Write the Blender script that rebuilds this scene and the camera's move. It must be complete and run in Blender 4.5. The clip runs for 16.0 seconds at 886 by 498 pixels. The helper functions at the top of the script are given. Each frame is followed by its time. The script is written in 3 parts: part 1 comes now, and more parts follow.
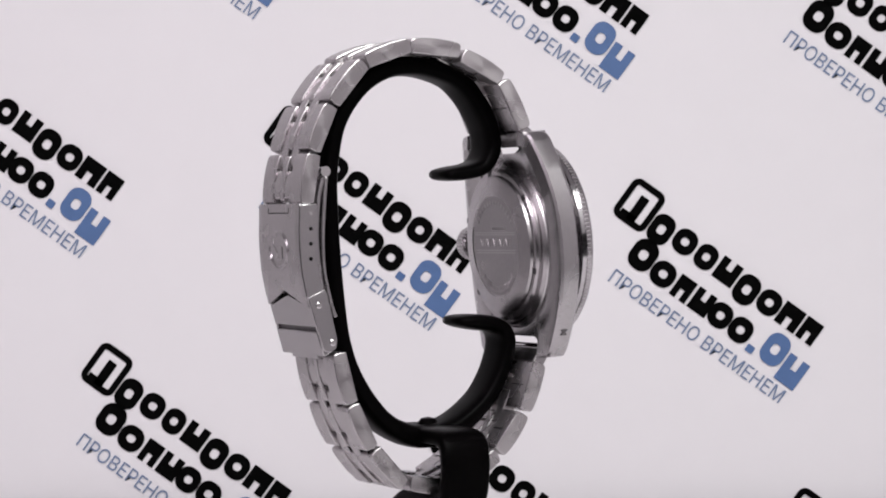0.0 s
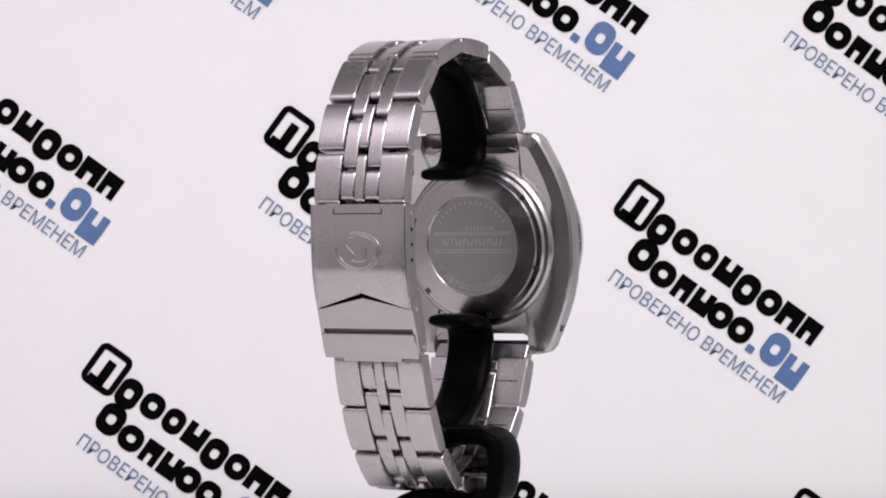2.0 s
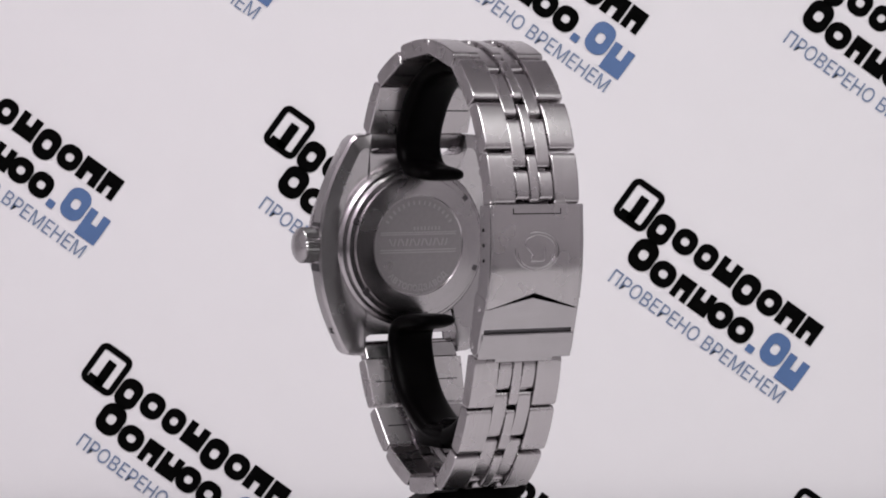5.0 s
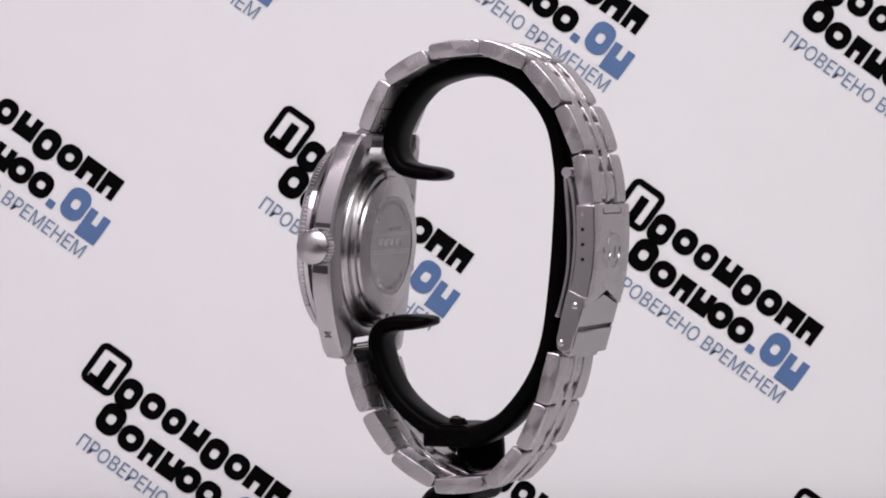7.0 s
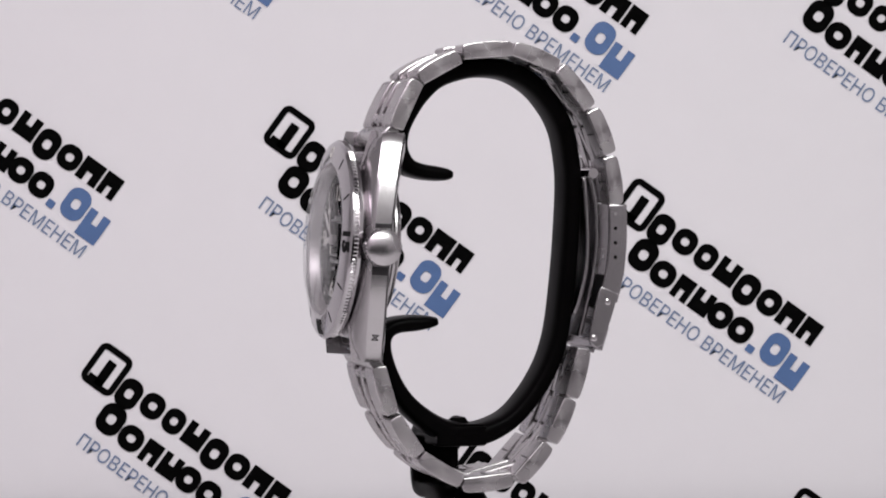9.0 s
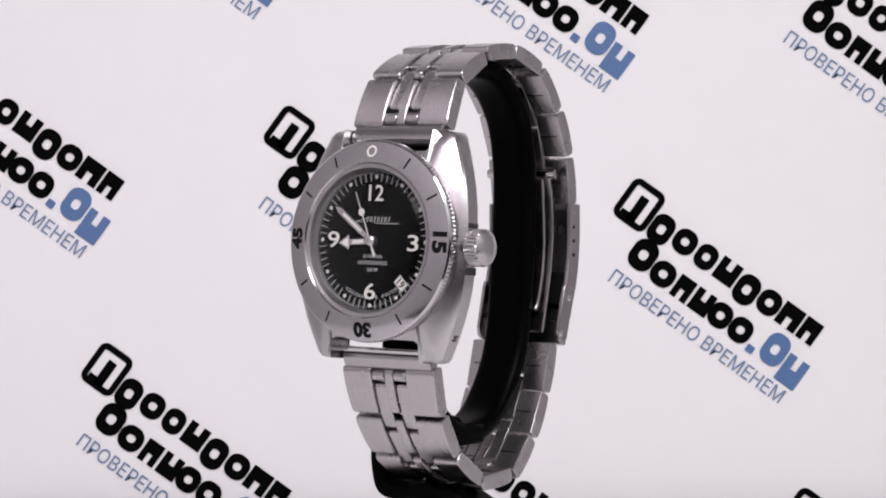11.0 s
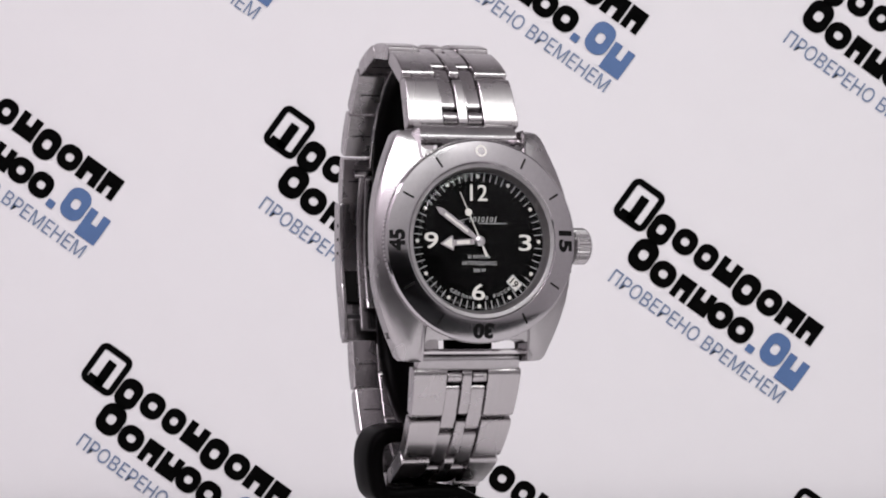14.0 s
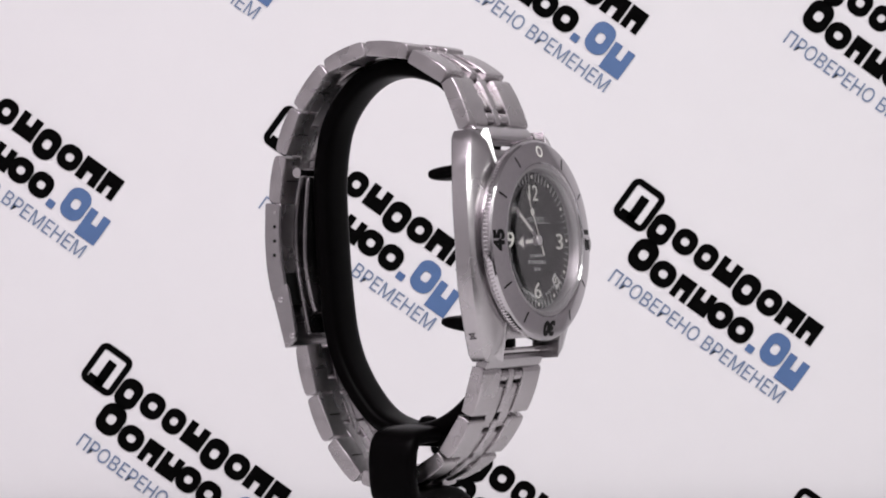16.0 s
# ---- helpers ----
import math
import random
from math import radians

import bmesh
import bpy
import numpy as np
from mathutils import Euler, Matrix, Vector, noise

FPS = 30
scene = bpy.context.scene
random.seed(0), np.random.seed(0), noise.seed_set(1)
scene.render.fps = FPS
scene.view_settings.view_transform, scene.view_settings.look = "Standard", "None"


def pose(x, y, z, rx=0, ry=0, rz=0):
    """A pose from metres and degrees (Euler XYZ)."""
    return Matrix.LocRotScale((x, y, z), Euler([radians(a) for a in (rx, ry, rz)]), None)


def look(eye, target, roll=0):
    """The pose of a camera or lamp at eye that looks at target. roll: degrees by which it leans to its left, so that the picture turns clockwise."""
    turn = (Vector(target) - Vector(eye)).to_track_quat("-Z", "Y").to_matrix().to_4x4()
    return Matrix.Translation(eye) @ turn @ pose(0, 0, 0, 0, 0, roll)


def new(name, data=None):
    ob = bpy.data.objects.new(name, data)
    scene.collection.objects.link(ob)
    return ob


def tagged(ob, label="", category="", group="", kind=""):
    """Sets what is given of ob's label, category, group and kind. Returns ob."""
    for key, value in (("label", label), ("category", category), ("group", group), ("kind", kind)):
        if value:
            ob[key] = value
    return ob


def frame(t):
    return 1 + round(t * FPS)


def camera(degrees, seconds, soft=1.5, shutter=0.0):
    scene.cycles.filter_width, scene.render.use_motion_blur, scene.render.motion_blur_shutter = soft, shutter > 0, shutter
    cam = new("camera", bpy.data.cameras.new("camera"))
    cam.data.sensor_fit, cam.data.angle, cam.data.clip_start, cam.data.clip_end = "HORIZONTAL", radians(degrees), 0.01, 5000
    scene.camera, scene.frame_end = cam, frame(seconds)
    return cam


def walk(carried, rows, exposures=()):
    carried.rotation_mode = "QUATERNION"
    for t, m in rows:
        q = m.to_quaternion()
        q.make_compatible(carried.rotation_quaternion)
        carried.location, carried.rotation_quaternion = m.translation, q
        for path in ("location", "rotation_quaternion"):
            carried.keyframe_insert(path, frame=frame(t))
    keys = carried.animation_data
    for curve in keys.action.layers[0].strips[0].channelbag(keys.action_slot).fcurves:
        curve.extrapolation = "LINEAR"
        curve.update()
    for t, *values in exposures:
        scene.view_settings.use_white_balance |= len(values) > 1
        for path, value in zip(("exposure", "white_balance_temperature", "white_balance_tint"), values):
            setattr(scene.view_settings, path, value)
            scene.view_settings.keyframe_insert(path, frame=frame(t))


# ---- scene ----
# ---- camera: stands still, half a metre from the watch ----
cam = camera(18.5, 16.0, soft=1.9)
EYE, AIM = (0, -0.535, 0.0091), (0, 0, -0.0009)
walk(cam, [(0.0, look(EYE, AIM)), (16.0, look(EYE, AIM))], exposures=[(0.0, 0.01), (0.5, 0.10), (1.0, 0.19), (2.0, 0.215), (2.5, 0.045), (3.0, -0.105), (3.5, -0.15), (4.2, -0.13), (6.5, 0.03), (7.5, -0.09), (8.2, -0.15), (9.2, -0.12), (11.5, 0.17), (12.0, 0.045), (13.0, -0.06), (14.0, 0.03), (15.0, 0.215), (16.0, 0.10)])

# turn of the turntable, in degrees
TURN = [(0.0, 117.1), (1.0, 135.3), (2.0, 153.6), (3.0, 172.9), (4.2, 195.3), (6.3, 235.3), (8.0, 267.6), (9.2, 290.6), (11.3, 331.2), (13.0, 363.6), (14.5, 391.2), (16.0, 419.8)]
AXIS_X = -0.0001

# ---- light ----
world = bpy.data.worlds.new("world")
world.use_nodes = True
scene.world = world
world.node_tree.nodes["Background"].inputs[0].default_value = (0.9, 0.9, 1.0, 1)
world.node_tree.nodes["Background"].inputs[1].default_value = 0.05


def softbox(name, eye, target, size, power, colour):
    data = bpy.data.lights.new(name, "AREA")
    data.shape, data.size, data.size_y, data.energy, data.color = "RECTANGLE", size[0], size[1], power, colour
    ob = new(name, data)
    ob.matrix_world = look(eye, target)
    return ob


# two LED panels under the top of the light tent
softbox("led_panel_west", (-0.167, -0.40, 0.405), (-0.167, -0.33, 0), (0.33, 0.22), 2.5, (1.0, 0.895, 0.985))
softbox("led_panel_east", (0.167, -0.40, 0.405), (0.167, -0.33, 0), (0.33, 0.22), 2.72, (0.96, 0.99, 0.96))


# ---- materials ----
def material(name, colour, rough=0.5, metal=0.0, grain=0.0, scale=(1, 1, 1), size=400.0, spread=0.06, vary=0.12, spec=0.5):
    m = bpy.data.materials.new(name)
    m.use_nodes = True
    nt = m.node_tree
    b = nt.nodes["Principled BSDF"]
    b.inputs["Base Color"].default_value = (*colour, 1)
    b.inputs["Roughness"].default_value = rough
    b.inputs["Metallic"].default_value = metal
    b.inputs["Specular IOR Level"].default_value = spec
    tc = nt.nodes.new("ShaderNodeTexCoord")
    mp = nt.nodes.new("ShaderNodeMapping")
    mp.inputs["Scale"].default_value = scale
    nt.links.new(tc.outputs["Object"], mp.inputs[0])
    fine = nt.nodes.new("ShaderNodeTexNoise")
    fine.inputs["Scale"].default_value, fine.inputs["Detail"].default_value = size, 4
    nt.links.new(mp.outputs[0], fine.inputs["Vector"])
    broad = nt.nodes.new("ShaderNodeTexNoise")
    broad.inputs["Scale"].default_value, broad.inputs["Detail"].default_value = 120, 3
    nt.links.new(tc.outputs["Object"], broad.inputs["Vector"])
    mixer = nt.nodes.new("ShaderNodeMapRange")
    mixer.inputs["To Min"].default_value, mixer.inputs["To Max"].default_value = max(0.02, rough - spread), rough + spread
    mixer.inputs["From Min"].default_value, mixer.inputs["From Max"].default_value = 0.3, 0.7
    nt.links.new(broad.outputs["Fac"], mixer.inputs["Value"])
    nt.links.new(mixer.outputs[0], b.inputs["Roughness"])
    tint = nt.nodes.new("ShaderNodeMix")
    tint.data_type = "RGBA"
    tint.inputs[6].default_value = (*[c * (1 - vary) for c in colour], 1)
    tint.inputs[7].default_value = (*[min(1, c * (1 + vary * 0.5)) for c in colour], 1)
    nt.links.new(fine.outputs["Fac"], tint.inputs[0])
    nt.links.new(tint.outputs[2], b.inputs["Base Color"])
    if grain:
        bump = nt.nodes.new("ShaderNodeBump")
        bump.inputs["Strength"].default_value, bump.inputs["Distance"].default_value = grain, 0.00002
        nt.links.new(fine.outputs["Fac"], bump.inputs["Height"])
        nt.links.new(bump.outputs[0], b.inputs["Normal"])
    return m


STEEL = (0.47, 0.445, 0.455)
BRUSHED_LONG = material("brushed_steel_lengthwise", STEEL, 0.27, 1, 0.3, (6, 0.25, 0.25), 500, 0.02)
round_band = BRUSHED_LONG.node_tree.nodes.new("ShaderNodeTangent")
round_band.direction_type, round_band.axis = "RADIAL", "X"
BRUSHED_LONG.node_tree.links.new(round_band.outputs[0], BRUSHED_LONG.node_tree.nodes["Principled BSDF"].inputs["Tangent"])
BRUSHED_LONG.node_tree.nodes["Principled BSDF"].inputs["Anisotropic"].default_value = 0.7
BRUSHED_LONG.node_tree.nodes["Principled BSDF"].inputs["Anisotropic Rotation"].default_value = 0.25
BRUSHED_SIDE = material("brushed_steel_sides", (0.42, 0.40, 0.41), 0.24, 1, 0.25, (0.3, 1, 1), 700, 0.025)
POLISHED = material("polished_steel", (0.58, 0.555, 0.565), 0.10, 1, 0.02, (1, 1, 1), 500, 0.04, 0.05)
SATIN = material("satin_steel", (0.45, 0.43, 0.44), 0.26, 1, 0.12, (1, 1, 1), 900, 0.02)
BEZEL_STEEL = material("brushed_bezel_steel", (0.46, 0.44, 0.455), 0.11, 1, 0.06, (1, 1, 1), 1200, 0.03)
ENGRAVED = material("bright_engraved_steel", (0.62, 0.6, 0.61), 0.34, 1, 0.1, (1, 1, 1), 900)
BACK_STEEL = material("turned_steel", (0.4, 0.38, 0.39), 0.24, 1, 0.1, (1, 1, 1), 900)
BLACK_PLASTIC = material("glossy_black_plastic", (0.0014, 0.0012, 0.0013), 0.34, 0, 0.1, (1, 1, 1), 300, 0.06, 0.3, spec=0.022)
DIAL_BLACK = material("matt_black_dial", (0.0018, 0.0018, 0.0018), 0.6, 0, 0.0, (1, 1, 1), 2500, spec=0.0)
LUME = material("cream_white_lume", (0.56, 0.545, 0.51), 0.6, 0, 0.05, (1, 1, 1), 3000)
PRINT_WHITE = material("white_dial_print", (0.36, 0.36, 0.36), 0.5)
# black enamel of the marks; also stands for shade in slots, holes and gaps
BLACK_PAINT_AND_SHADE = material("black_enamel_and_gap_shade", (0.004, 0.004, 0.004), 0.5, spec=0.08)
BACK_RELIEF = material("matt_relief_steel", (0.42, 0.4, 0.41), 0.42, 1, 0.1, (1, 1, 1), 900)
BACK_DARK = material("matt_etched_steel", (0.31, 0.295, 0.3), 0.33, 1, 0.12, (1, 1, 1), 1100)
# dark tone of engraved marks, and of shade painted into gaps and notches
DARK_MARKS_AND_SHADE = material("dark_steel_marks_and_shade", (0.09, 0.085, 0.09), 0.35, 1)


def clear_glass():
    """Thin clear acrylic: see-through, with a gloss that grows towards grazing angles."""
    m = bpy.data.materials.new("clear_acrylic")
    m.use_nodes = True
    nt = m.node_tree
    nt.nodes.remove(nt.nodes["Principled BSDF"])
    clear, gloss, mix, fresnel = (nt.nodes.new(k) for k in ("ShaderNodeBsdfTransparent", "ShaderNodeBsdfGlossy", "ShaderNodeMixShader", "ShaderNodeFresnel"))
    gloss.inputs["Roughness"].default_value, fresnel.inputs["IOR"].default_value = 0.04, 1.3
    coated, cap = nt.nodes.new("ShaderNodeMath"), nt.nodes.new("ShaderNodeMath")
    coated.operation, coated.use_clamp, coated.inputs[1].default_value = "SUBTRACT", True, 0.012
    cap.operation, cap.inputs[1].default_value = "MINIMUM", 0.3
    nt.links.new(fresnel.outputs[0], coated.inputs[0])
    nt.links.new(coated.outputs[0], cap.inputs[0])
    nt.links.new(cap.outputs[0], mix.inputs[0])
    nt.links.new(clear.outputs[0], mix.inputs[1])
    nt.links.new(gloss.outputs[0], mix.inputs[2])
    nt.links.new(mix.outputs[0], nt.nodes["Material Output"].inputs[0])
    return m


GLASS = clear_glass()
SHEET = material("white_satin_banner", (0.80, 0.785, 0.80), 0.6, 0, 0.15, (1, 1, 1), 90, 0.05, 0.02)
INK_BLACK = material("black_print", (0.002, 0.002, 0.002), 0.7, spec=0.02)
INK_BLUE = material("blue_print", (0.075, 0.15, 0.33), 0.5)
INK_GREY = material("slate_blue_print", (0.17, 0.23, 0.36), 0.5)
DARK_TABLE = material("matt_black_laminate", (0.012, 0.012, 0.013), 0.75, 0, 0.05, (1, 1, 1), 80, spec=0.08)
WALL = material("dark_grey_wall_paint", (0.15, 0.145, 0.15), 0.8, 0, 0.1, (1, 1, 1), 60)
TENT = material("grey_tent_fabric", (0.46, 0.445, 0.455), 0.85, 0, 0.2, (1, 1, 1), 300)
TABLE = material("white_laminate", (0.66, 0.65, 0.655), 0.4, 0, 0.05, (1, 1, 1), 80)
LIGHT_WALL = material("light_grey_reflection_wall", (0.5, 0.49, 0.495), 0.8, 0, 0.1, (1, 1, 1), 60)
CEILING = material("white_ceiling_paint", (0.7, 0.7, 0.7), 0.9)


# ---- builders: lengths in millimetres, meshes in metres ----
MM = 0.001
I4 = Matrix.Identity(4)


def part(name, bm, mat, parent=None, label="", at=I4, angle=22):
    """Links a bmesh, given in millimetres, as one mesh object under its thing."""
    me = bpy.data.meshes.new(name)
    bm.transform(Matrix.Scale(MM, 4) @ at)
    bmesh.ops.recalc_face_normals(bm, faces=bm.faces)
    for f in bm.faces:
        f.smooth = True
    bm.to_mesh(me)
    bm.free()
    me.set_sharp_from_angle(angle=radians(angle))
    me.materials.append(mat)
    ob = new(name, me)
    if parent is not None:
        ob.parent = parent
    if label:
        tagged(ob, label)
    return ob


def join(*bms):
    out = bmesh.new()
    for b in bms:
        me = bpy.data.meshes.new("joined")
        b.to_mesh(me)
        out.from_mesh(me)
        bpy.data.meshes.remove(me)
        b.free()
    return out


def box(x0, x1, y0, y1, z0, z1, bevel=0.0, seg=2):
    bm = bmesh.new()
    bmesh.ops.create_cube(bm, size=1, matrix=Matrix.Translation(((x0 + x1) / 2, (y0 + y1) / 2, (z0 + z1) / 2)) @ Matrix.Diagonal((x1 - x0, y1 - y0, z1 - z0, 1)))
    if bevel:
        bmesh.ops.bevel(bm, geom=list(bm.edges), offset=bevel, segments=seg, affect="EDGES", profile=0.5)
    return bm


def lathe(profile, n=96, closed=False):
    """Turns (radius, forward) pairs round the y axis; forward is -y."""
    bm = bmesh.new()
    rings = []
    for r, q in profile:
        if r < 1e-6:
            rings.append([bm.verts.new((0, -q, 0))])
        else:
            rings.append([bm.verts.new((r * math.cos(2 * math.pi * i / n), -q, r * math.sin(2 * math.pi * i / n))) for i in range(n)])
    pairs = list(zip(rings, rings[1:])) + ([(rings[-1], rings[0])] if closed else [])
    for a, b in pairs:
        for i in range(n):
            j = (i + 1) % n
            if len(a) == 1:
                bm.faces.new((a[0], b[i], b[j]))
            elif len(b) == 1:
                bm.faces.new((a[i], a[j], b[0]))
            else:
                bm.faces.new((a[i], a[j], b[j], b[i]))
    return bm


def prism(outline, x0, x1, bevel=0.0):
    """Extrudes a (y, z) outline across x."""
    bm = bmesh.new()
    a = [bm.verts.new((x0, y, z)) for y, z in outline]
    b = [bm.verts.new((x1, y, z)) for y, z in outline]
    n = len(outline)
    bm.faces.new(a)
    bm.faces.new(list(reversed(b)))
    for i in range(n):
        bm.faces.new((a[i], b[i], b[(i + 1) % n], a[(i + 1) % n]))
    if bevel:
        bmesh.ops.recalc_face_normals(bm, faces=bm.faces)
        bmesh.ops.bevel(bm, geom=[e for e in bm.edges if e.calc_face_angle(0) > 0.5], offset=bevel, segments=2, affect="EDGES", profile=0.5)
    return bm


def plate(outline, y0, y1, bevel=0.0):
    """Extrudes an (x, z) outline from y0 to y1."""
    bm = prism(outline, y0, y1, bevel)
    bm.transform(Matrix(((0, 1, 0, 0), (1, 0, 0, 0), (0, 0, 1, 0), (0, 0, 0, 1))))
    return bm


def sweep(path, half_w, half_t, n=20, power=0.5, taper=None):
    """A strip of rounded section along a closed or open (y, z) path, its width across x."""
    bm = bmesh.new()
    rings = []
    m = len(path)
    for k, (y, z, *own) in enumerate(path):
        a, b = path[max(k - 1, 0)], path[min(k + 1, m - 1)]
        ty, tz = b[0] - a[0], b[1] - a[1]
        l = math.hypot(ty, tz)
        ny, nz = -tz / l, ty / l
        f = taper(k / (m - 1)) if taper else 1.0
        ring = []
        for i in range(n):
            c, s = math.cos(2 * math.pi * i / n), math.sin(2 * math.pi * i / n)
            u = half_w * f * math.copysign(abs(c) ** power, c)
            v = (own[0] if own else half_t) * f * math.copysign(abs(s) ** power, s)
            ring.append(bm.verts.new((u, y + ny * v, z + nz * v)))
        rings.append(ring)
    for a, b in zip(rings, rings[1:]):
        for i in range(n):
            j = (i + 1) % n
            bm.faces.new((a[i], a[j], b[j], b[i]))
    bm.faces.new(rings[0])
    bm.faces.new(list(reversed(rings[-1])))
    return bm


def spline(points, per=6):
    """A smooth path through the points (Catmull-Rom)."""
    out = []
    p = [points[0]] + list(points) + [points[-1]]
    for i in range(1, len(p) - 2):
        for s in range(per):
            t = s / per
            out.append(tuple(0.5 * (2 * p[i][k] + (p[i + 1][k] - p[i - 1][k]) * t + (2 * p[i - 1][k] - 5 * p[i][k] + 4 * p[i + 1][k] - p[i + 2][k]) * t * t
                                    + (3 * p[i][k] - p[i - 1][k] - 3 * p[i + 1][k] + p[i + 2][k]) * t ** 3) for k in range(len(points[0]))))
    out.append(tuple(points[-1]))
    return out


def lettering(body, height, depth=0.05, bold=0.0, width=None):
    """Text as a mesh, centred, standing in the xz plane and facing -y; height is that of a capital."""
    cu = bpy.data.curves.new("lettering", "FONT")
    cu.body, cu.offset, cu.resolution_u = body, bold, 3
    cu.extrude = depth / 2 / (height / 0.7)
    ob = bpy.data.objects.new("lettering", cu)
    scene.collection.objects.link(ob)
    bpy.context.view_layer.update()
    me = bpy.data.meshes.new_from_object(ob.evaluated_get(bpy.context.evaluated_depsgraph_get()))
    bm = bmesh.new()
    bm.from_mesh(me)
    bpy.data.objects.remove(ob)
    bpy.data.meshes.remove(me)
    xs, ys = [v.co.x for v in bm.verts], [v.co.y for v in bm.verts]
    k = height / 0.7
    kx = width / (max(xs) - min(xs)) if width else k
    cx, cy = (max(xs) + min(xs)) / 2, (max(ys) + min(ys)) / 2
    for v in bm.verts:
        v.co = ((v.co.x - cx) * kx, -depth / 2 - v.co.z * k, (v.co.y - cy) * k)
    return bm


def moved(bm, m):
    bm.transform(m)
    return bm


def rounded(w, h, r, n=5, cx=0, cy=0):
    """A rounded rectangle's outline."""
    pts = []
    for k, (sx, sy) in enumerate(((1, 1), (-1, 1), (-1, -1), (1, -1))):
        for i in range(n + 1):
            a = math.pi / 2 * (k + i / n)
            pts.append((cx + sx * (w / 2 - r) + r * math.cos(a), cy + sy * (h / 2 - r) + r * math.sin(a)))
    return pts


def ring_plate(outer, inner, y0, y1):
    """A flat plate with a hole; both outlines have as many points."""
    bm = bmesh.new()
    rows = [[bm.verts.new((x, y, z)) for x, z in loop] for loop, y in ((outer, y0), (inner, y0), (inner, y1), (outer, y1))]
    n = len(outer)
    for a, b in zip(rows, rows[1:] + rows[:1]):
        for i in range(n):
            bm.faces.new((a[i], a[(i + 1) % n], b[(i + 1) % n], b[i]))
    return bm


# ---- the place: room, table, printed banner ----
def room():
    def slab(name, x0, x1, y0, y1, z0, z1, mat, label, cat):
        tagged(part(name, box(x0, x1, y0, y1, z0, z1), mat), label, cat, kind="structure")

    slab("floor", -1800, 1800, -1100, 1600, -900, -840, WALL, "plain dark grey floor of a closed room", "floor")
    slab("wall_north", -1800, 1800, 1500, 1600, -840, 1700, WALL, "plain dark grey painted wall", "wall")
    # unseen wall, lighter than the others to brighten reflections in the steel
    slab("wall_south", -1800, 1800, -1100, -1040, -840, 1700, LIGHT_WALL, "unseen grey wall, kept light for reflections, above an added dark strip", "wall")
    # added dark strip, out of view, mirrored by steel that faces the camera
    slab("wainscot", -1700, 1700, -1040, -1030, -840, 100, WALL, "unseen dark strip low on the wall, added for dark reflections", "wainscot")
    slab("wall_east", 1700, 1800, -1040, 1500, -840, 1700, WALL, "plain dark grey painted wall", "wall")
    slab("wall_west", -1800, -1700, -1040, 1500, -840, 1700, WALL, "plain dark grey painted wall", "wall")
    slab("ceiling", -1800, 1800, -1100, 1600, 1700, 1760, CEILING, "plain white ceiling", "ceiling")
    tent = tagged(new("light_tent"), "grey fabric light tent with an added front flap as reflector", "light tent")
    part("side_panel", box(-345, -340, -540, 244, -82, 428, 1), TENT, tent)
    part("side_panel", box(340, 345, -540, 244, -82, 428, 1), TENT, tent)
    part("top_panel", box(-345, 345, -540, 244, 428, 433, 1), TENT, tent)
    # unseen flap behind the lens, added as a bright surface for the bezel to mirror
    part("reflector_flap", box(-345, 345, -545, -540, 55, 428, 1), TENT, tent)
    part("floor_mat", box(-339, 339, -190, 244, -82, -80.5, 0.4), TABLE, tent)
    table = tagged(new("table"), "matt black laminate table under the turntable", "table")
    # out of view; black and carried far forward for dark reflections in the steel
    part("tabletop", box(-700, 700, -800, 244, -108, -82, 3), DARK_TABLE, table)
    for x in (-660, 660):
        for y in (-760, 205):
            part("leg", box(x - 20, x + 20, y - 20, y + 20, -840, -108, 3), DARK_TABLE, table)


BACK_Y = 250.0
PX = 6.13  # banner lettering units in a millimetre


